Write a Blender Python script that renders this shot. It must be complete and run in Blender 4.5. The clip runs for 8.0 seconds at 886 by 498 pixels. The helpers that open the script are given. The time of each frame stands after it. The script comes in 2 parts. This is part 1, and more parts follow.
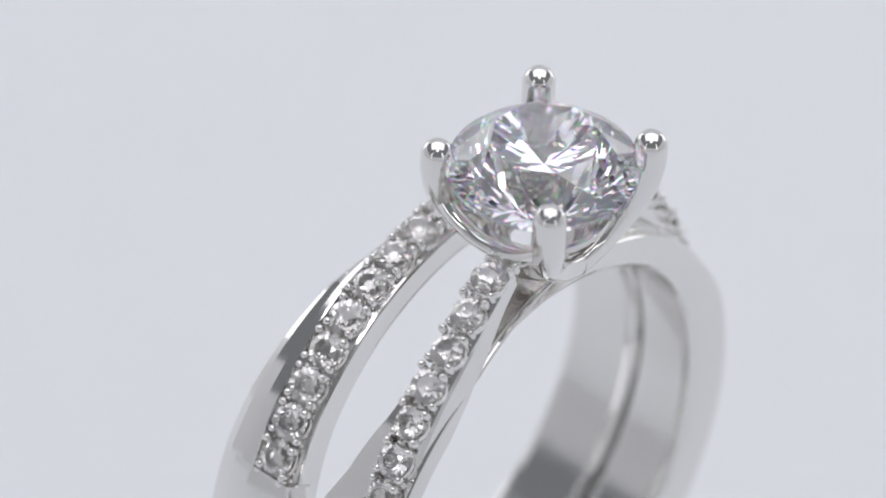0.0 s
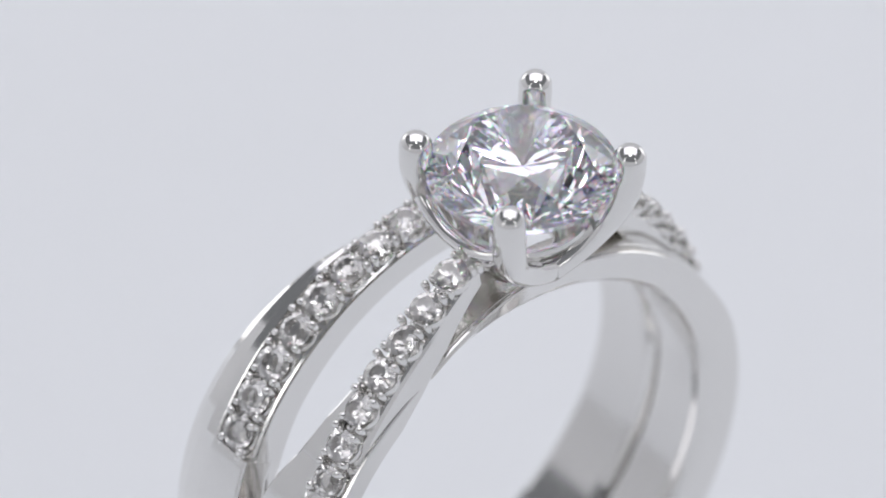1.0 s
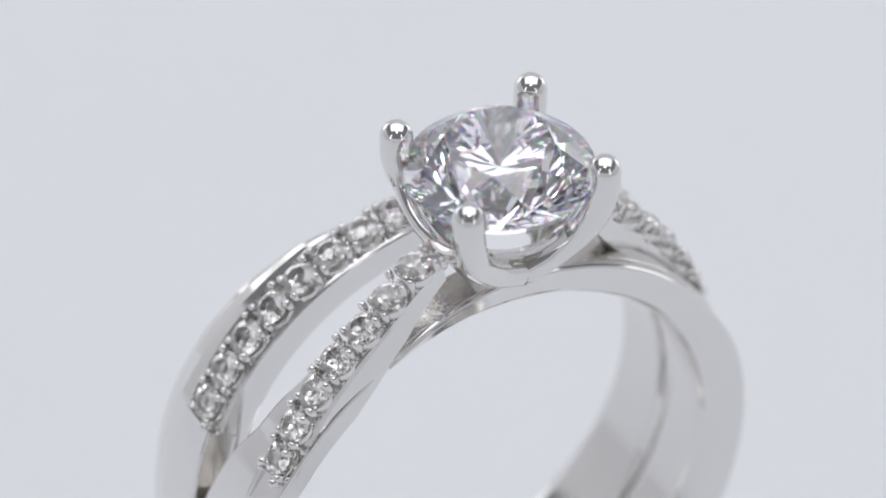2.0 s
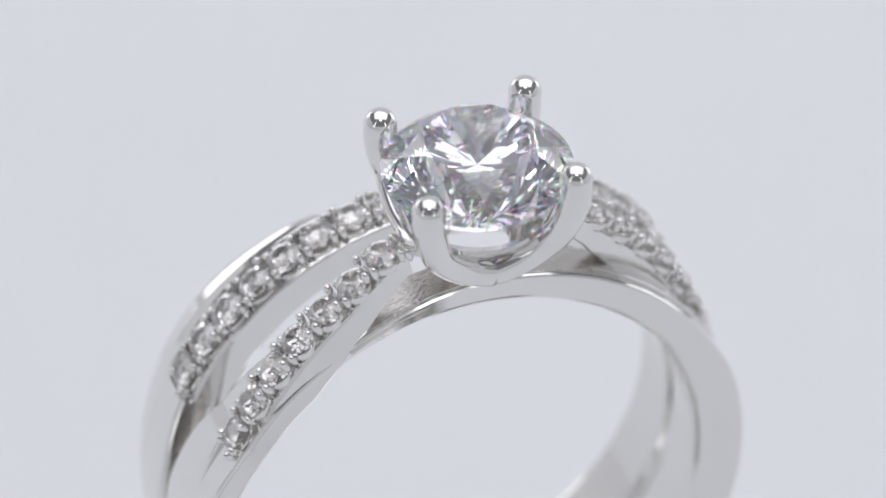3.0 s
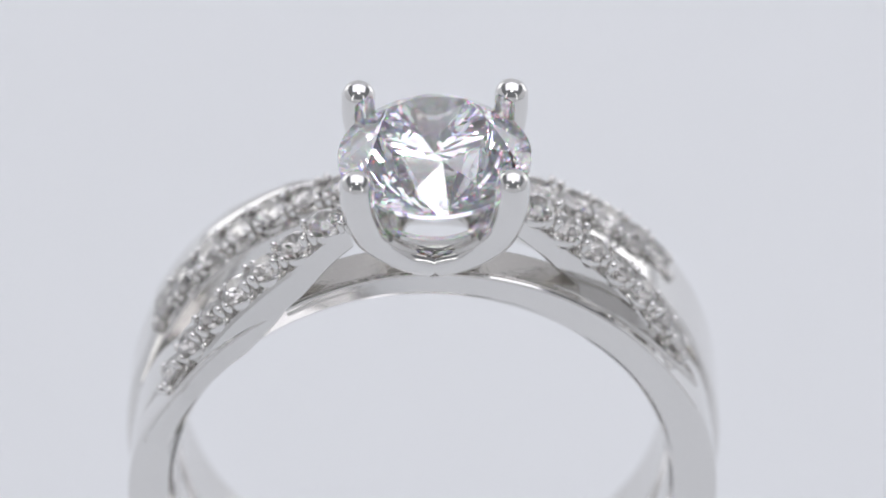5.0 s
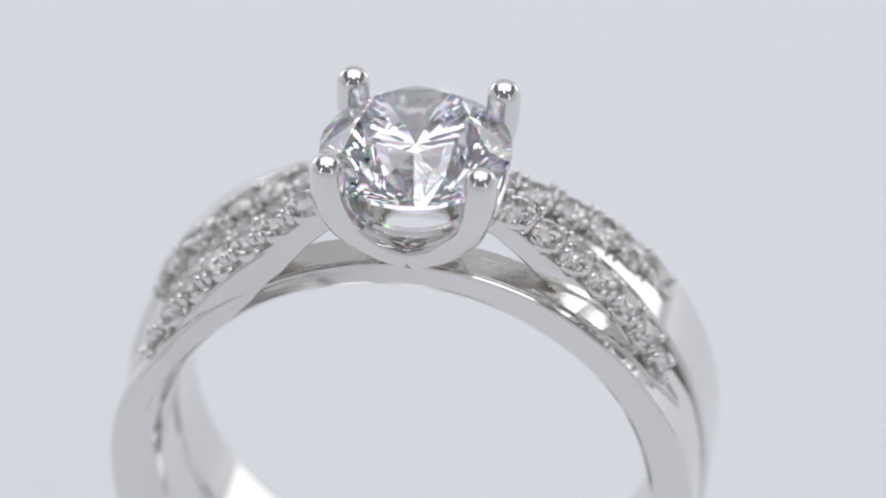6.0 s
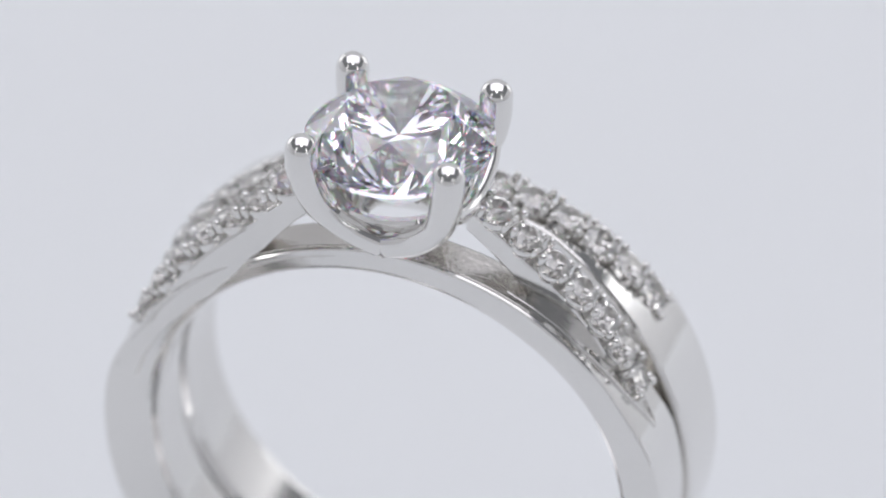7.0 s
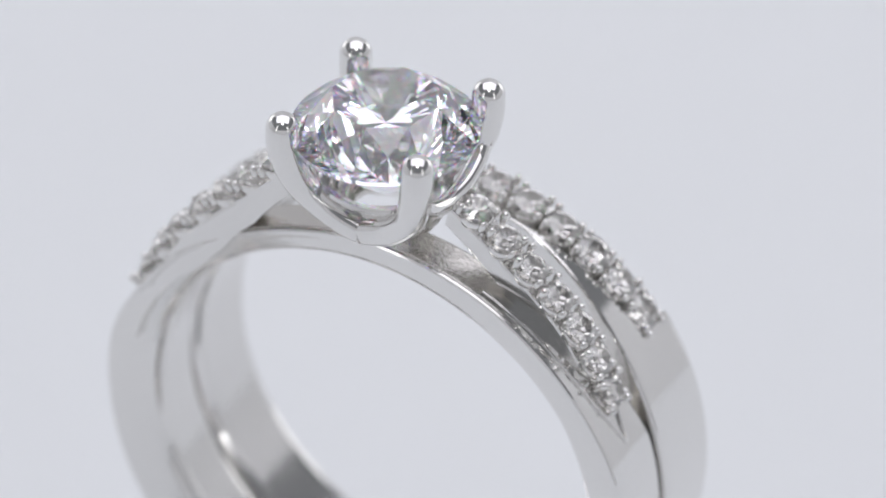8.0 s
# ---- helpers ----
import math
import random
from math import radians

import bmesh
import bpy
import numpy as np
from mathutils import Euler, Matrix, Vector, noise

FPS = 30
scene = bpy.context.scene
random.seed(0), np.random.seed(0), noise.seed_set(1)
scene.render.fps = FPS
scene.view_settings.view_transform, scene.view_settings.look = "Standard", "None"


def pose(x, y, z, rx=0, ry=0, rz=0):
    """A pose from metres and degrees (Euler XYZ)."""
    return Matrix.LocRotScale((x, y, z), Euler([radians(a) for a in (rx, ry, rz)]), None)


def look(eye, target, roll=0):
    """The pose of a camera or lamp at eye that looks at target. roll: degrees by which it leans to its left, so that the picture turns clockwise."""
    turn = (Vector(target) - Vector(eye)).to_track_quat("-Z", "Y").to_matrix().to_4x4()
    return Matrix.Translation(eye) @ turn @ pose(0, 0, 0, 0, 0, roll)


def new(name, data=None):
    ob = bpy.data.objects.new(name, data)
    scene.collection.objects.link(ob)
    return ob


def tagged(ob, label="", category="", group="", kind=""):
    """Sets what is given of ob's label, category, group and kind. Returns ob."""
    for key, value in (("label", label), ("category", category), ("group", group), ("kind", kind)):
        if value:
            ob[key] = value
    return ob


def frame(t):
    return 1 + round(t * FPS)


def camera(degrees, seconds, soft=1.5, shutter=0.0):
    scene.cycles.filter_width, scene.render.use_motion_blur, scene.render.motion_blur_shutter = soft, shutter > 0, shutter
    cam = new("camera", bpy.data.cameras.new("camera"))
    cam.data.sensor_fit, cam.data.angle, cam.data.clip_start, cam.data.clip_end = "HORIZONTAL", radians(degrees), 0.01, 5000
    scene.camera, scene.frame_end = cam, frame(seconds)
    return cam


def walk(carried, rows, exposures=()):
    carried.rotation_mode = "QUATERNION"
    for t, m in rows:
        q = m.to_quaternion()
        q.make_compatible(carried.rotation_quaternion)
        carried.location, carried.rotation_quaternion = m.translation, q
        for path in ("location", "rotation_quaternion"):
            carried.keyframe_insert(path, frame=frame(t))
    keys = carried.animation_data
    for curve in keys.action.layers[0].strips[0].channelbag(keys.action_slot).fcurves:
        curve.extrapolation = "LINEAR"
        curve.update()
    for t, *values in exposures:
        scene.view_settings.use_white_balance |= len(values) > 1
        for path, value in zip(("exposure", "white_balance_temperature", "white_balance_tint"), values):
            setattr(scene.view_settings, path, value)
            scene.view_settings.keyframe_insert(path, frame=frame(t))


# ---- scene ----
U = 1.884e-5          # metres to one plan unit: the centre stone is 345 units = 6.5 mm wide
POST = 0.05           # height of the unseen post added under the rings, in metres
LIFT = 898 + POST / U  # plan height of the turning axis' zero over the table
BASE = Vector((-33, 105, -1297))   # foot of the two rings in the plan, whose zero lies between the prong tips

# the camera stands still
cam = camera(9.434, 8.0, 1.85)
EYE = Vector((-74.8, -7444.0, 5902.3 + LIFT)) * U
RIGHT, UP = Vector((0.99794, 0.03990, 0.05027)), Vector((-0.06418, 0.62041, 0.78165))
AIM = Matrix((RIGHT, UP, RIGHT.cross(UP))).transposed().to_4x4()
walk(cam, [(0.0, Matrix.Translation(EYE) @ AIM), (8.0, Matrix.Translation(EYE) @ AIM)])
cam.data.dof.use_dof = True
cam.data.dof.focus_distance = 0.1722
cam.data.dof.aperture_fstop = 50.0

# ---- light: a softbox overhead in an added white tent ----
world = bpy.data.worlds.new("studio")
scene.world = world
world.use_nodes = True
world.node_tree.nodes["Background"].inputs[0].default_value = (0.9, 0.93, 1.0, 1)
world.node_tree.nodes["Background"].inputs[1].default_value = 0.20


def softbox(name, eye, target, w, h, watts, colour):
    lamp = bpy.data.lights.new(name, "AREA")
    lamp.shape, lamp.size, lamp.size_y, lamp.energy, lamp.color = "RECTANGLE", w, h, watts, colour
    ob = new(name, lamp)
    ob.matrix_world = look(eye, target)
    return ob


softbox("softbox_key", (0.0, -0.22, 0.50), (0, 0, 0.06), 0.10, 0.08, 0.14, (0.97, 0.97, 1.0))
softbox("softbox_overhead", (0.0, 0.12, 0.555), (0, 0.12, 0), 0.76, 0.56, 1.69, (0.96, 0.953, 1.0))
softbox("strip_left", (-0.27, -0.32, 0.24), (0, 0, 0.07), 0.030, 0.30, 0.075, (0.99, 0.99, 1.0))
softbox("strip_right", (0.27, -0.32, 0.24), (0, 0, 0.07), 0.030, 0.30, 0.075, (0.99, 0.99, 1.0))
softbox("background_left", (-0.34, 0.34, 0.13), (0, 0, 0.07), 0.22, 0.20, 0.15, (0.99, 0.99, 1.0))
softbox("background_right", (0.34, 0.34, 0.13), (0, 0, 0.07), 0.22, 0.20, 0.15, (0.99, 0.99, 1.0))
scene.view_settings.exposure = 0.0
scene.cycles.max_bounces, scene.cycles.transmission_bounces, scene.cycles.glossy_bounces = 20, 20, 12


# ---- materials ----
def material(name):
    m = bpy.data.materials.new(name)
    m.use_nodes = True
    t = m.node_tree
    return m, t, t.nodes["Principled BSDF"], lambda kind: t.nodes.new("ShaderNode" + kind)


def polished_metal(name, colour, rough, vary, relief=0.06):
    m, t, b, add = material(name)
    b.inputs["Metallic"].default_value = 1.0
    co, n1, n2, ramp, bump = add("TexCoord"), add("TexNoise"), add("TexNoise"), add("MapRange"), add("Bump")
    n1.inputs["Scale"].default_value, n1.inputs["Detail"].default_value = 900, 3
    n2.inputs["Scale"].default_value, n2.inputs["Detail"].default_value = 6000, 4
    t.links.new(co.outputs["Object"], n1.inputs["Vector"])
    t.links.new(co.outputs["Object"], n2.inputs["Vector"])
    ramp.inputs["To Min"].default_value, ramp.inputs["To Max"].default_value = rough - vary, rough + vary
    t.links.new(n1.outputs["Fac"], ramp.inputs["Value"])
    t.links.new(ramp.outputs["Result"], b.inputs["Roughness"])
    mix = add("MixRGB")
    mix.inputs[1].default_value = (*[c * 0.96 for c in colour], 1)
    mix.inputs[2].default_value = (*colour, 1)
    t.links.new(n2.outputs["Fac"], mix.inputs[0])
    t.links.new(mix.outputs[0], b.inputs["Base Color"])
    bump.inputs["Strength"].default_value, bump.inputs["Distance"].default_value = relief, 0.00001 + 0.00008 * (relief > 0.1)
    t.links.new((n2 if relief > 0.1 else n1).outputs["Fac"], bump.inputs["Height"])
    t.links.new(bump.outputs["Normal"], b.inputs["Normal"])
    return m


def gem(name, low, high, fire, clear=(0.99, 0.985, 1.0, 1)):
    """Clear stone; a share of it (fire) bends red, green and blue a little differently."""
    m, t, b, add = material(name)
    t.nodes.remove(b)
    out = t.nodes["Material Output"]

    def glass(tint, ior):
        g = add("BsdfGlass")
        g.inputs["Color"].default_value = tint
        g.inputs["Roughness"].default_value = 0.0
        g.inputs["IOR"].default_value = ior
        return g

    whole = glass(clear, 0.5 * (low + high))
    if fire <= 0:
        t.links.new(whole.outputs[0], out.inputs["Surface"])
        return m
    split = [glass((1, 0, 0, 1), low), glass((0, 1, 0, 1), 0.5 * (low + high)), glass((0, 0, 1, 1), high)]
    a1, a2, mix = add("AddShader"), add("AddShader"), add("MixShader")
    t.links.new(split[0].outputs[0], a1.inputs[0])
    t.links.new(split[1].outputs[0], a1.inputs[1])
    t.links.new(a1.outputs[0], a2.inputs[0])
    t.links.new(split[2].outputs[0], a2.inputs[1])
    mix.inputs[0].default_value = fire
    t.links.new(whole.outputs[0], mix.inputs[1])
    t.links.new(a2.outputs[0], mix.inputs[2])
    t.links.new(mix.outputs[0], out.inputs["Surface"])
    return m


def cloth(name, colour, rough, scale, fine):
    m, t, b, add = material(name)
    co, n1, n2, mix, bump = add("TexCoord"), add("TexNoise"), add("TexNoise"), add("MixRGB"), add("Bump")
    n1.inputs["Scale"].default_value, n1.inputs["Detail"].default_value = scale, 2
    n2.inputs["Scale"].default_value = fine
    t.links.new(co.outputs["Object"], n1.inputs["Vector"])
    t.links.new(co.outputs["Object"], n2.inputs["Vector"])
    mix.inputs[1].default_value = (*[c * 0.975 for c in colour], 1)
    mix.inputs[2].default_value = (*[min(1, c * 1.015) for c in colour], 1)
    t.links.new(n1.outputs["Fac"], mix.inputs[0])
    t.links.new(mix.outputs[0], b.inputs["Base Color"])
    b.inputs["Roughness"].default_value = rough
    b.inputs["Specular IOR Level"].default_value = 0.1
    bump.inputs["Strength"].default_value, bump.inputs["Distance"].default_value = 0.05, 0.0002
    t.links.new(n2.outputs["Fac"], bump.inputs["Height"])
    t.links.new(bump.outputs["Normal"], b.inputs["Normal"])
    return m


GOLD = polished_metal("white_gold", (0.835, 0.825, 0.81), 0.09, 0.03)
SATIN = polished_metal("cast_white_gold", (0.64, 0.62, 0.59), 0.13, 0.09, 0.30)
LINER = polished_metal("worn_white_gold", (0.80, 0.79, 0.775), 0.17, 0.06)
DIAMOND = gem("diamond", 2.385, 2.455, 0.05, (0.988, 0.987, 1.0, 1))
PAVE = gem("small_diamond", 2.40, 2.44, 0.0, (0.965, 0.96, 0.955, 1))
PAPER = cloth("white_paper", (0.87, 0.887, 0.905), 0.9, 12, 900)
FABRIC = cloth("white_fabric", (0.82, 0.82, 0.82), 0.95, 8, 700)
GREY = cloth("grey_fabric", (0.55, 0.55, 0.60), 0.95, 8, 700)


# ---- mesh helpers ----
def P(x, y, z):
    """A place of the plan in a ring's own space, in metres."""
    return (Vector((x, y, z)) - BASE) * U


CX, CZ = -33.0, -767.0


def at_ring(phi, y, r):
    a = radians(phi)
    return P(CX + r * math.sin(a), y, CZ + r * math.cos(a))


def part(name, bm, mat, parent, label="", smooth=True):
    me = bpy.data.meshes.new(name)
    bmesh.ops.recalc_face_normals(bm, faces=bm.faces)
    for f in bm.faces:
        f.smooth = smooth
    bm.to_mesh(me)
    bm.free()
    me.materials.append(mat)
    ob = new(name, me)
    ob.parent = parent
    return tagged(ob, label) if label else ob


def again(name, mesh, m, parent):
    ob = new(name, mesh)
    ob.parent = parent
    ob.matrix_basis = m
    return ob


def step(v, a, b):
    k = min(1.0, max(0.0, (v - a) / (b - a)))
    return k * k * (3 - 2 * k)


def blend(v, *knots):
    """The value at v on a line through knots (place, value)."""
    if v <= knots[0][0]:
        return knots[0][1]
    for (a, p), (b, q) in zip(knots, knots[1:]):
        if v <= b:
            return p + (q - p) * (v - a) / (b - a)
    return knots[-1][1]


def sweep(profile, a, b, n, closed=False):
    """A bar along the ring from the angle a to b: profile(phi) gives (y, r) corners in order round the bar."""
    bm = bmesh.new()
    rows = []
    for i in range(n if closed else n + 1):
        phi = a + (b - a) * i / n
        rows.append([bm.verts.new(at_ring(phi, y, r)) for y, r in profile(phi)])
    k = len(rows[0])
    for i in range(n):
        p, q = rows[i], rows[(i + 1) % len(rows)]
        for j in range(k):
            bm.faces.new((p[j], p[(j + 1) % k], q[(j + 1) % k], q[j]))
    if not closed:
        bm.faces.new(rows[0])
        bm.faces.new(rows[-1])
    for r0, r1 in zip(rows, rows[1:] + (rows[:1] if closed else [])):
        for u, v in zip(r0, r1):
            e = bm.edges.get((u, v))
            if e:
                e.smooth = False
    if not closed:
        for row in (rows[0], rows[-1]):
            for j in range(k):
                e = bm.edges.get((row[j], row[(j + 1) % k]))
                if e:
                    e.smooth = False
    return bm


def bar(y0, y1, r0, r1, top=6.0, inner=10.0):
    """Corners of a bar with broken edges; the two inner ones are rounded for comfort."""
    w = abs(y1 - y0)
    top, inner = min(top, w * 0.3), min(inner, w * 0.3)
    arc = [(inner * (1 - math.cos(a)), inner * (1 - math.sin(a))) for a in [radians(v) for v in (0, 22, 45, 68, 90)]]
    return [(y0, r1 - top), (y0 + top * 0.3, r1 - top * 0.3), (y0 + top, r1), (y1 - top, r1), (y1 - top * 0.3, r1 - top * 0.3), (y1, r1 - top)] \
        + [(y1 - u, r0 + v) for u, v in arc] + [(y0 + u, r0 + v) for u, v in reversed(arc)]


def eased(y0, y1, r0, r1, slope, top=5.0, inner=20.0):
    """A bar whose front face leans back towards the finger hole."""
    rows = bar(y0, y1, r0, r1, top, inner)
    return [(y + slope * max(0.0, (r1 - top - r) / (r1 - r0)) if y < 0.5 * (y0 + y1) else y, r) for y, r in rows]


def tube(points, radii, sides=20, across=Vector((0, 1, 0)), round_start=False, boxy=0.0):
    """A tube through points; round_start closes the first end with a dome; boxy flattens its faces past the first third."""
    pts = [Vector(p) for p in points]
    rad = list(radii)
    if round_start:
        d = (pts[0] - pts[1]).normalized()
        r0 = rad[0]
        cap = [(pts[0] + d * r0 * math.sin(a), r0 * math.cos(a)) for a in [radians(v) for v in (88, 80, 70, 60, 50, 40, 30, 20, 10)]]
        pts, rad = [c[0] for c in cap] + pts, [c[1] for c in cap] + rad
    bm = bmesh.new()
    rows = []
    for i, (p, r) in enumerate(zip(pts, rad)):
        d = (pts[min(i + 1, len(pts) - 1)] - pts[max(i - 1, 0)]).normalized()
        u = (across - d * across.dot(d)).normalized()
        v = d.cross(u)
        k = 1.0 - boxy * step(i / len(pts), 0.35, 0.65)

        def flat(c):
            return math.copysign(abs(c) ** k, c)

        rows.append([bm.verts.new(P(*(p + r * (flat(math.cos(a)) * u + flat(math.sin(a)) * v)))) for a in [2 * math.pi * (j + 0.5) / sides for j in range(sides)]])
    for p, q in zip(rows, rows[1:]):
        for j in range(sides):
            bm.faces.new((p[j], p[(j + 1) % sides], q[(j + 1) % sides], q[j]))
    bm.faces.new(rows[0])
    bm.faces.new(rows[-1])
    return bm


def brilliant(radius, fold=8, table=0.56, crown=0.30, pavilion=0.86, girdle=0.025, arc=3):
    """A round brilliant cut about the zero of its own space, girdle at z = 0, radius in plan units."""
    bm = bmesh.new()
    n, k = fold, 2 * fold * arc

    def ring(r, z, count, turn=0.0):
        return [bm.verts.new(Vector((r * math.cos(2 * math.pi * (i + turn) / count), r * math.sin(2 * math.pi * (i + turn) / count), z)) * radius * U) for i in range(count)]

    tab = ring(table, crown, n)
    mid = ring(0.5 * (table + 1.0) + 0.02, crown * 0.53, n, 0.5)
    up = ring(1.0, girdle, k)
    low = ring(1.0, -girdle, k)
    pav = ring(0.24, -pavilion + 0.24 * (pavilion - girdle) * 0.96, n, 0.5)
    culet = bm.verts.new((0, 0, -pavilion * radius * U))
    bm.faces.new(tab)
    for i in range(n):
        j = (i + 1) % n
        first = 2 * arc * i
        rim = [up[(first + q) % k] for q in range(2 * arc + 1)]
        base = [low[(first + q) % k] for q in range(2 * arc + 1)]
        bm.faces.new((tab[i], tab[j], mid[i]))
        bm.faces.new((tab[i], mid[i], rim[0]))
        bm.faces.new((tab[j], rim[-1], mid[i]))
        for q in range(2 * arc):
            bm.faces.new((mid[i], rim[q], rim[q + 1]))
            bm.faces.new((base[q], base[q + 1], pav[i]))
        bm.faces.new((base[0], pav[i], culet))
        bm.faces.new((base[0], culet, pav[(i - 1) % n]))
    for i in range(k):
        j = (i + 1) % k
        bm.faces.new((up[i], up[j], low[j], low[i]))
    return bm


def seat(phi, y, r, turn=0.0, lean=0.0):
    """The pose of a small stone whose table looks outwards from the ring."""
    return Matrix.Translation(at_ring(phi, y, r)) @ pose(0, 0, 0, 0, phi, 0) @ pose(0, 0, 0, lean, 0, turn)


def small_meshes(stone_r):
    """Meshes shared by all small stones: the stone, its cut-down seat and a raised bead."""
    bm = brilliant(stone_r, 8, 0.52, 0.32, 0.85, 0.04, 1)
    bmesh.ops.recalc_face_normals(bm, faces=bm.faces)
    stone = bpy.data.meshes.new("pave_stone")
    bm.to_mesh(stone)
    bm.free()
    stone.materials.append(PAVE)
    bm = bmesh.new()
    n = 20
    prof = ((0.30, -3.0), (0.70, -3.0), (0.88, -2.3), (1.00, -1.9), (1.06, -1.40), (1.06, -0.95), (1.02, -0.70), (0.97, -0.68), (0.94, -0.75), (0.74, -1.1), (0.30, -1.95))
    rows = [[bm.verts.new(Vector((q * stone_r * math.cos(a), q * stone_r * math.sin(a), z * stone_r * 0.45)) * U) for q, z in prof]
            for a in [2 * math.pi * k / n for k in range(n)]]
    for i in range(n):
        p, q = rows[i], rows[(i + 1) % n]
        for j in range(len(prof)):
            bm.faces.new((p[j], p[(j + 1) % len(prof)], q[(j + 1) % len(prof)], q[j]))
    bmesh.ops.recalc_face_normals(bm, faces=bm.faces)
    for f in bm.faces:
        f.smooth = True
    cup = bpy.data.meshes.new("stone_seat")
    bm.to_mesh(cup)
    bm.free()
    cup.materials.append(GOLD)
    bm = bmesh.new()
    claw = [(8.2 * math.cos(v), 8.2 * math.sin(v)) for v in [radians(q) for q in (85, 60, 35, 5)]] + [(8.0, -6.0), (7.0, -14.0), (4.0, -20.0)]
    rows = [[bm.verts.new(Vector((x * math.cos(v), x * math.sin(v), z)) * U) for v in [2 * math.pi * q / 12 for q in range(12)]] for x, z in [(max(0.8, c[0]), c[1]) for i, c in enumerate(claw)]]
    for p, q in zip(rows, rows[1:]):
        for j in range(12):
            bm.faces.new((p[j], p[(j + 1) % 12], q[(j + 1) % 12], q[j]))
    bm.faces.new(rows[0])
    bm.faces.new(rows[-1])
    bmesh.ops.recalc_face_normals(bm, faces=bm.faces)
    for f in bm.faces:
        f.smooth = True
    bead = bpy.data.meshes.new("bead")
    bm.to_mesh(bead)
    bm.free()
    bead.materials.append(GOLD)
    return stone, cup, bead


STONE_R = 30.0
STONE, CUP, BEAD = small_meshes(STONE_R)


def pave_row(owner, places, rng, size=1.0):
    """Small stones in their seats, with a pair of beads at each side between neighbours. places: (phi, y, r)."""
    grow = Matrix.Scale(size, 4)
    for phi, y, r in places:
        again("stone_seat", CUP, seat(phi, y, r) @ grow, owner)
        again("pave_stone", STONE, seat(phi, y, r + 2.0, rng.uniform(0, 45), rng.uniform(-8, 8)) @ grow, owner)
    spots = [(0.5 * (a[0] + b[0]), 0.5 * (a[1] + b[1]), 0.5 * (a[2] + b[2]), b[0] - a[0]) for a, b in zip(places, places[1:])]
    first, last = places[0], places[-1]
    gap = places[1][0] - first[0]
    spots = [(first[0] - 0.44 * gap, first[1], first[2] - 2, 0)] + spots + [(last[0] + 0.44 * gap, last[1], last[2] - 2, 0)]
    for phi, y, r, d in spots:
        again("bead", BEAD, seat(phi, y + rng.uniform(-6, 6), r - 3, rng.uniform(0, 90)) @ Matrix.Scale(0.75, 4), owner)
        for side in (-1, 1):
            for along in ((-0.13, 0.13) if d else (-0.08 * gap, 0.08 * gap)):
                again("bead", BEAD, seat(phi + along * (d or 1), y + side * size * rng.uniform(21.5, 26), r + rng.uniform(3, 8), rng.uniform(0, 90)) @ Matrix.Scale(rng.uniform(0.85, 1.05), 4), owner)


# ---- the setting: table, and an unseen tent added for the metal to reflect ----
def slab(name, x0, x1, y0, y1, z0, z1, mat, label):
    bm = bmesh.new()
    bmesh.ops.create_cube(bm, size=1)
    for v in bm.verts:
        v.co = Vector((x0 if v.co.x < 0 else x1, y0 if v.co.y < 0 else y1, z0 if v.co.z < 0 else z1))
    me = bpy.data.meshes.new(name)
    bm.to_mesh(me)
    bm.free()
    me.materials.append(mat)
    return tagged(new(name, me), label, kind="structure")


slab("ground", -6, 6, -6, 6, -0.03, 0.0, PAPER, "seamless white paper sweep on the table top")
T = 0.42
slab("wall_north", -T, T, T, T + 0.01, 0.0, 0.56, FABRIC, "unseen white fabric back wall, added for reflections in the rings")
SIDE = 0.25
slab("wall_west", -T - 0.01, -T, -T, T + 0.01, 0.0, SIDE, FABRIC, "unseen low white fabric side wall, added for reflections in the rings")
slab("wall_east", T, T + 0.01, -T, T + 0.01, 0.0, SIDE, FABRIC, "unseen low white fabric side wall, added for reflections in the rings")
slab("ceiling", -T - 0.01, T + 0.01, -0.17, T + 0.01, 0.56, 0.57, GREY, "unseen grey fabric top, added for reflections in the rings")
# low wall added to brighten front faces; open above, towards the camera and dim room
slab("wall_south", -T - 0.01, T + 0.01, -T - 0.01, -T, 0.0, 0.20, FABRIC, "unseen low white fabric front wall, added to brighten the front faces")

# ---- unseen post on which the rings stand, added to keep their shadow out of view ----
def build_post():
    bm = bmesh.new()
    prof = ((0.0, POST), (0.0056, POST), (0.0060, POST - 0.0002), (0.0062, POST - 0.0006), (0.0062, 0.004), (0.0120, 0.003), (0.0140, 0.0022), (0.0142, 0.0), (0.0, 0.0))
    n = 48
    rows = [[bm.verts.new((max(x, 1e-5) * math.cos(a), max(x, 1e-5) * math.sin(a), z)) for a in [2 * math.pi * k / n for k in range(n)]] for x, z in prof]
    for p, q in zip(rows, rows[1:]):
        for j in range(n):
            bm.faces.new((p[j], p[(j + 1) % n], q[(j + 1) % n], q[j]))
    bmesh.ops.recalc_face_normals(bm, faces=bm.faces)
    me = bpy.data.meshes.new("lifting_post")
    bm.to_mesh(me)
    bm.free()
    me.materials.append(PAPER)
    return tagged(new("lifting_post", me), "unseen slim round white post added to lift the rings", "stand")


build_post()

# ---- wedding band ----
R_IN, R_BED, R_TOP = 439.0, 510.0, 532.0


def strip_band(phi):
    return blend(phi, (-70, 169), (0, 197), (32, 197), (45, 207), (56, 222))


def strip_high(phi):
    """The girdle height of the band's small stones."""
    return blend(phi, (-60, R_TOP - 7), (-10, R_TOP - 2), (15, R_TOP + 3), (30, R_TOP + 10), (44, R_TOP + 8), (54, R_TOP - 2))


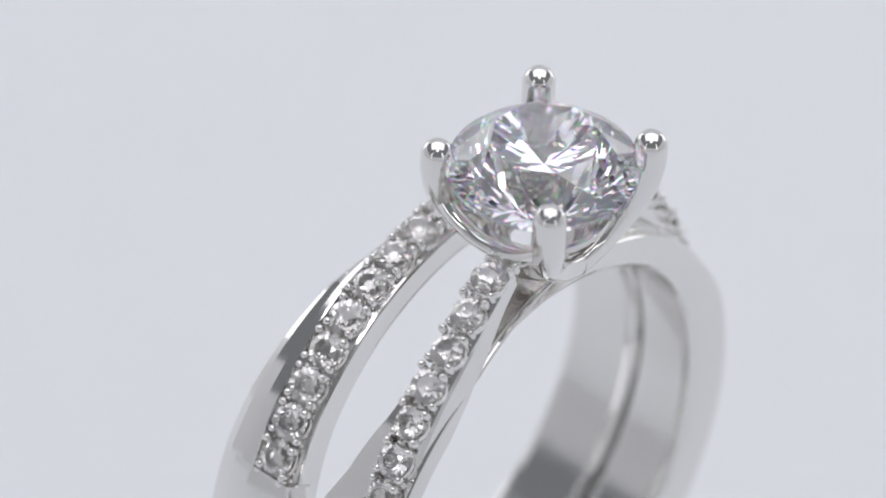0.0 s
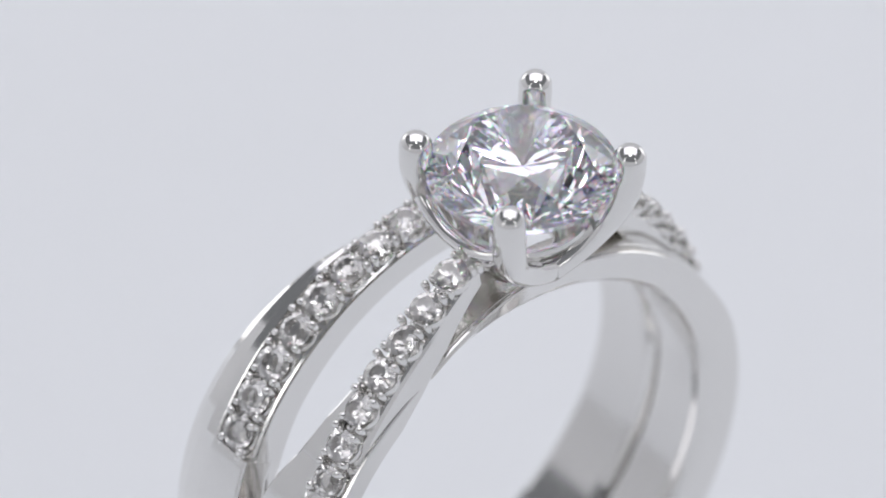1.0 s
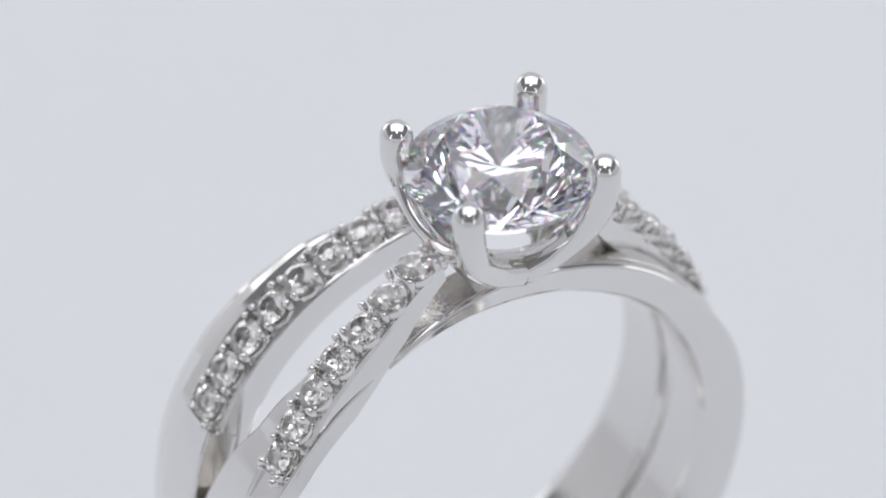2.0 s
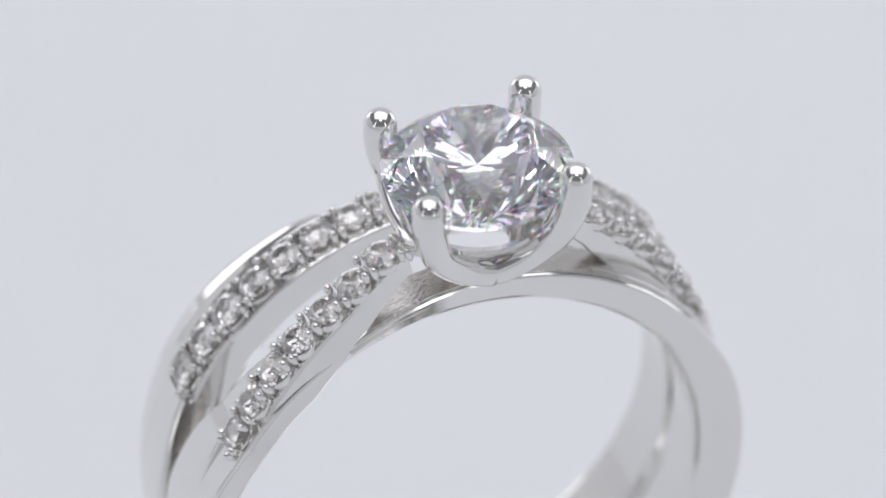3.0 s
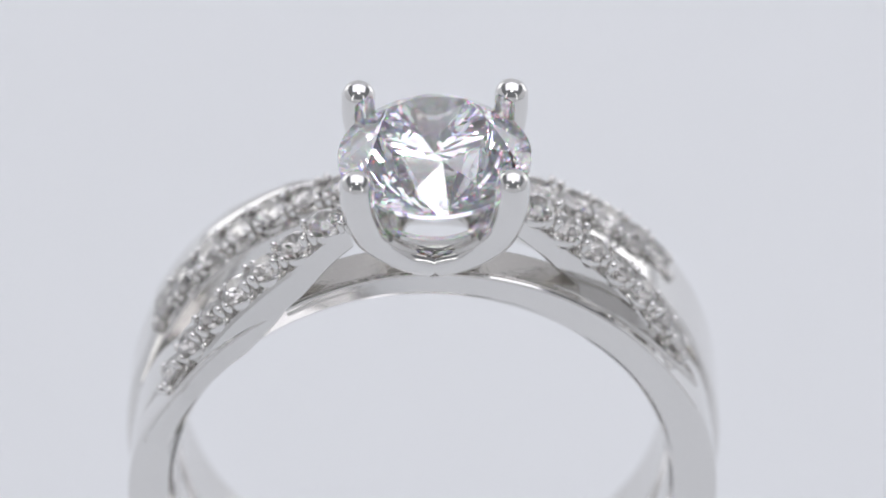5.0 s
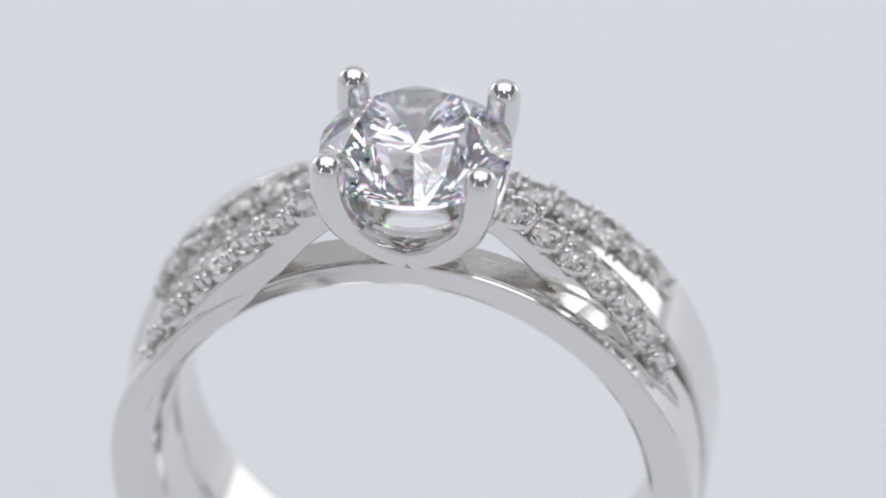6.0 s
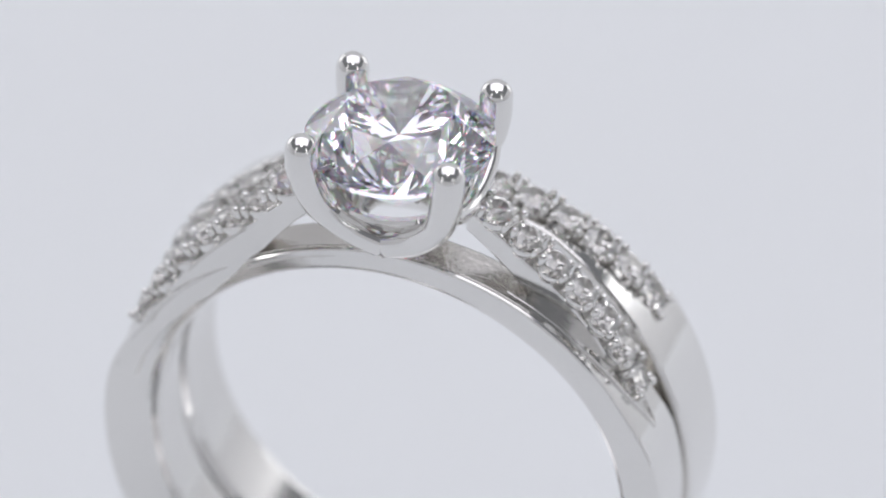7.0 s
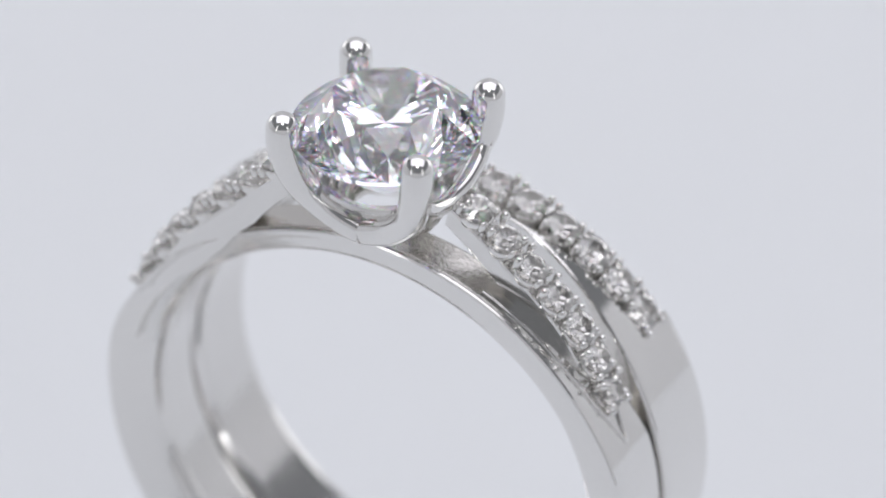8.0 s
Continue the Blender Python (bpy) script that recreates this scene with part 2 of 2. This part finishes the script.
def front_band(phi):
    return blend(phi, (-180, 106), (-75, 106), (-50, 132), (-30, 144), (0, 158), (10, 158), (18, 154), (35, 136), (54, 114), (75, 107), (180, 106))


def back_band(phi):
    """The back edge, which leans out towards the finger hole on one shoulder."""
    return blend(phi, (-180, 264), (-100, 282), (-80, 290), (-62, 288), (-50, 280), (-38, 267), (-25, 255), (-12, 242), (0, 238), (30, 254), (56, 271), (75, 272), (180, 264))


def back_low(phi):
    return min(back_band(phi), blend(phi, (-62, 288), (-38, 256), (-25, 240), (0, 238), (30, 254), (56, 268)))


def back_drop(phi):
    """How far the back edge lies under the top of the band."""
    return blend(phi, (-180, 4), (-110, 12), (-82, 22), (-60, 17), (-40, 6), (-25, 8), (-8, 22), (8, 0), (180, 4))


def band_lean(phi):
    """How far the band's front face leans back between the finger hole and the top."""
    return blend(phi, (-180, 2), (-150, 4), (-90, 12), (-60, 11), (-40, 5), (-10, 2), (180, 2))


def band_low(phi):
    rows = bar(front_band(phi), back_low(phi), R_IN, R_BED, 6, 22)
    k = band_lean(phi) / (R_TOP - R_IN)
    return [(y + k * (r - R_IN), r) if i < 3 or i > 10 else (y, r) for i, (y, r) in enumerate(rows)]


def band_shank(phi):
    """The full-width shank with its sloping back edge."""
    phi = phi - 360 if phi > 180 else phi
    y0, y1, k = front_band(phi), back_band(phi), band_lean(phi)
    rows = bar(y0 + 0.4 * k - 3, y1, R_IN + 30, R_TOP, 7)
    rows[0], rows[1], rows[2] = (y0 + 0.94 * k - 3, R_TOP - 5), (y0 + 0.98 * k - 2, R_TOP - 2), (y0 + k + 1, R_TOP)
    d = back_drop(phi)
    top = y1 - 7 - min(70.0, d * 4.0)
    rows[3], rows[4], rows[5] = (top, R_TOP), (0.45 * top + 0.55 * y1, R_TOP - 0.36 * d - 1), (y1, R_TOP - d - 3)
    return rows


def back_rim(phi):
    """The rim behind the row of stones: a flat lip at the stones, then a slope down to the back edge."""
    y0 = strip_band(phi) + 36
    y1 = max(back_band(phi), y0 + 3)
    high, d = R_TOP - 22 * step(phi, -26, -8), back_drop(phi)
    low = max(high - d, R_BED - 3)
    rows = bar(y0, y1, R_IN + 30, high, 3)
    rows[3], rows[4], rows[5] = (y0 + 0.35 * (y1 - y0), high), (y0 + 0.75 * (y1 - y0), high - 0.45 * (high - low)), (y1, low - 2)
    return rows


def build_wedding_band():
    ring = tagged(new("wedding_band"), "polished white gold wedding band with a slanting row of diamonds", "ring", "bridal ring set")
    part("lower_band", sweep(band_low, -180, 180, 300, True), GOLD, ring)
    part("inner_face", sweep(lambda p: bar(front_band(p) + 21, back_low(p) - 21, R_IN - 1.5, R_IN + 20, 2, 2), -180, 180, 240, True), LINER, ring, "worn inner face")
    part("shank", sweep(band_shank, 56.3, 297.0, 220), GOLD, ring, "plain polished shank")
    part("shoulder", sweep(back_rim, -63.0, -8.0, 80), GOLD, ring)
    part("shoulder", sweep(lambda p: bar(front_band(p), max(strip_band(p) - 36, front_band(p) + 2), R_IN + 30, R_TOP - 22 * (1 - step(p, 11, 30)), 5), 10.0, 56.3, 70), GOLD, ring)
    pave_row(ring, [(p, strip_band(p), strip_high(p)) for p in [-59.3 + 7.46 * i for i in range(16)]], random.Random(5), 1.1)
    return ring


# ---- solitaire ring ----
def arm_top(phi):
    s = abs(phi - 2.5)
    return 511 + 2.1 * max(0, 57 - s) + 20 * max(0, (40 - s) / 24) ** 2 + 14 * max(0, (24 - s) / 8)


def strip_eng(phi):
    return blend(phi, (-72, -50), (-47, -48), (-26, -46), (-14, -44), (14, 2), (19, 8), (25, 19), (31, 27), (38, 36), (45, 42), (52, 45), (72, 50))


def front_eng(phi):
    return blend(phi, (-180, -56), (-90, -68), (-70, -82), (-55, -92), (-35, -87), (-25, -82), (-8, -63), (0, -56), (30, -44), (60, -36), (90, -40), (180, -56))


def back_eng(phi):
    return blend(phi, (-180, 102), (-80, 98), (-63, 70), (-54, 42), (-46, 20), (-39, 8), (-30, 6), (-20, 12), (0, 24), (40, 50), (60, 84), (72, 100), (180, 102))


def arm_low(phi):
    s = abs(phi - 2.5)
    return max(470, arm_top(phi) - 66 + 14 * step(40 - s, 0, 26) if phi > 0 else arm_top(phi) - 66 + 8 * step(26 - s, 0, 12) - 8 * step(s, 27, 34))


def arm(phi):
    """A raised shoulder: its front face leans back towards the stones, its top is cut down between them."""
    mid = strip_eng(phi)
    y0 = front_eng(phi) - 1.5 if phi < 0 else mid - 28
    cut = 9 * step(phi, -60, -55) if phi < 0 else 9 * (1 - step(phi, 60, 65))
    rows = bar(y0, mid + 28, arm_low(phi), arm_top(phi) - cut, 5, 6)
    if phi < 0:
        rows[0], rows[1], rows[2] = (0.35 * y0 + 0.65 * (mid - 29), arm_top(phi) - cut - 8), (mid - 29, arm_top(phi) - cut - 2), (mid - 25, arm_top(phi) - cut)
    return rows


def side_rail(phi):
    """The plain strip beside the stones of one shoulder, which narrows and sinks towards the head."""
    y0 = strip_eng(phi) + 29
    y1 = max(blend(phi, (-80, 98), (-63, 66), (-54, 38), (-42, 6), (-30, y0 + 3)), y0 + 3)
    return bar(y0, y1, 480, min(arm_top(phi) + blend(phi, (-60, 10), (-45, 6), (-30, -8)), blend(phi, (-80, 522), (-60, 534), (-30, 600))), 4)


def u_path(points, k=26):
    """A smooth path through a few knots (Catmull-Rom)."""
    pts = [Vector(p) for p in points]
    pts = [2 * pts[0] - pts[1]] + pts + [2 * pts[-1] - pts[-2]]
    out = []
    per = max(2, k // (len(pts) - 3))
    for a, b, c, d in zip(pts, pts[1:], pts[2:], pts[3:]):
        for i in range(per):
            t = i / per
            out.append(0.5 * (2 * b + (c - a) * t + (2 * a - 5 * b + 4 * c - d) * t * t + (3 * b - a - 3 * c + d) * t ** 3))
    out.append(pts[-2])
    return out


def build_solitaire():
    ring = tagged(new("solitaire_ring"), "white gold engagement ring with large round diamond in four prongs", "ring", "bridal ring set")
    part("shank", sweep(lambda p: eased(front_eng(p), back_eng(p), R_IN, 512 + 10 * step(abs(p), 58, 76), max(12.0, -30 - front_eng(p))), -180, 180, 300, True), GOLD, ring, "plain polished shank")
    part("inner_face", sweep(lambda p: bar(max(front_eng(p) + 12, -30) + 19, back_eng(p) - 19, R_IN - 1.5, R_IN + 20, 2, 2), -180, 180, 240, True), LINER, ring, "worn inner face")
    for a, b in ((-72, -10.5), (15.5, 72)):
        part("shoulder", sweep(arm, a, b, 90), GOLD, ring, "raised shoulder set with small diamonds")
    part("side_rail", sweep(side_rail, -80, -30, 70), GOLD, ring)
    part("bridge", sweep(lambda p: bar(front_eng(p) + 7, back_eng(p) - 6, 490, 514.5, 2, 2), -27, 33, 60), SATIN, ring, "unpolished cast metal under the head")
    groove = ((26, -24), (45, -16), (58, 0), (69, 31))
    part("groove_edge", sweep(lambda p: bar(blend(p, *groove) - 2.5, blend(p, *groove) + 2.5, 495, 516.5 + 6 * step(p, 56, 69), 1.5, 1), 27, 69.5, 70), GOLD, ring)
    part("groove_edge", sweep(lambda p: bar(blend(p, (61, 50), (69.5, 32)) - 2, blend(p, (61, 50), (69.5, 32)) + 2, 495, 518 + 5 * step(p, 60, 69), 1.5, 1), 62, 69.5, 24), GOLD, ring)
    rng = random.Random(3)
    for angles in ((-54.8, -47.4, -40.1, -33.1, -26.4, -20.0, -14.2), (18.9, 24.9, 31.2, 37.9, 44.8, 51.7, 58.7)):
        pave_row(ring, [(p, strip_eng(p), arm_top(p) + 13) for p in angles], rng)

    head = tagged(new("head"), "four-prong basket setting")
    head.parent = ring
    for sx in (-1, 1):
        for sy in (-1, 1):
            path = u_path([(131 * sx + 1, 126 * sy, -10), (130 * sx, 125 * sy, -48), (121 * sx, 117 * sy, -94), (101 * sx, 104 * sy, -141), (57 * sx, 89 * sy, -186), (-2, 80 * sy, -212)], 30)
            n = len(path)
            part("prong", tube(path, [29.0 - 5.0 * step(i / n, 0.25, 0.75) for i in range(n)], 28, Vector((0, 1, 0)), True, 0.25), GOLD, head)
    for sx in (-1, 1):
        path = u_path([(128 * sx, -122, -88), (134 * sx, -84, -118), (135 * sx, -40, -136), (134 * sx, 0, -141), (135 * sx, 40, -136), (134 * sx, 84, -118), (128 * sx, 122, -88)], 36)
        part("gallery_rail", tube(path, [16] * len(path), 14, Vector((0, 0, 1))), GOLD, head)
    ringpath = [(78 * math.cos(2 * math.pi * i / 40), 78 * math.sin(2 * math.pi * i / 40), -205) for i in range(41)]
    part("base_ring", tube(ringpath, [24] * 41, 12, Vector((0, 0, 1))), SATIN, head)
    prof = ((112, -128), (119, -132), (121, -139), (117, -146), (98, -172), (84, -170), (104, -138))
    bm = bmesh.new()
    rows = [[bm.verts.new(P(r * math.cos(a), r * math.sin(a), z)) for r, z in prof] for a in [2 * math.pi * i / 72 for i in range(72)]]
    for i in range(72):
        p, q = rows[i], rows[(i + 1) % 72]
        for j in range(len(prof)):
            bm.faces.new((p[j], p[(j + 1) % len(prof)], q[(j + 1) % len(prof)], q[j]))
            bm.edges.get((p[j], q[j])).smooth = False
    part("basket_cup", bm, GOLD, head)
    stone = part("centre_stone", brilliant(165, 8, 0.58, 0.39, 0.86), DIAMOND, ring, "large clear round brilliant diamond", False)
    stone.matrix_basis = Matrix.Translation(P(0, 0, -46)) @ pose(0, 0, 0, 0, 0, 9)
    return ring


BAND = build_wedding_band()
SOLITAIRE = build_solitaire()


# ---- motion: the rings stand on a slow turntable ----
def motions():
    turn = Matrix(((0.63255, -0.77356, -0.03857), (0.77172, 0.63372, -0.05340), (0.06575, 0.00401, 0.99783))).to_4x4()
    place = Matrix.Translation(Vector((85.17, -212.10, 398.82 + LIFT)) * U) @ turn @ Matrix.Translation(BASE * U)
    rows = []
    for i in range(17):
        t = 0.5 * i
        rows.append((t, pose(0, 0, 0, 0, 0, -0.1 - 9.66 * t) @ place))
    walk(BAND, rows)
    walk(SOLITAIRE, rows)


motions()
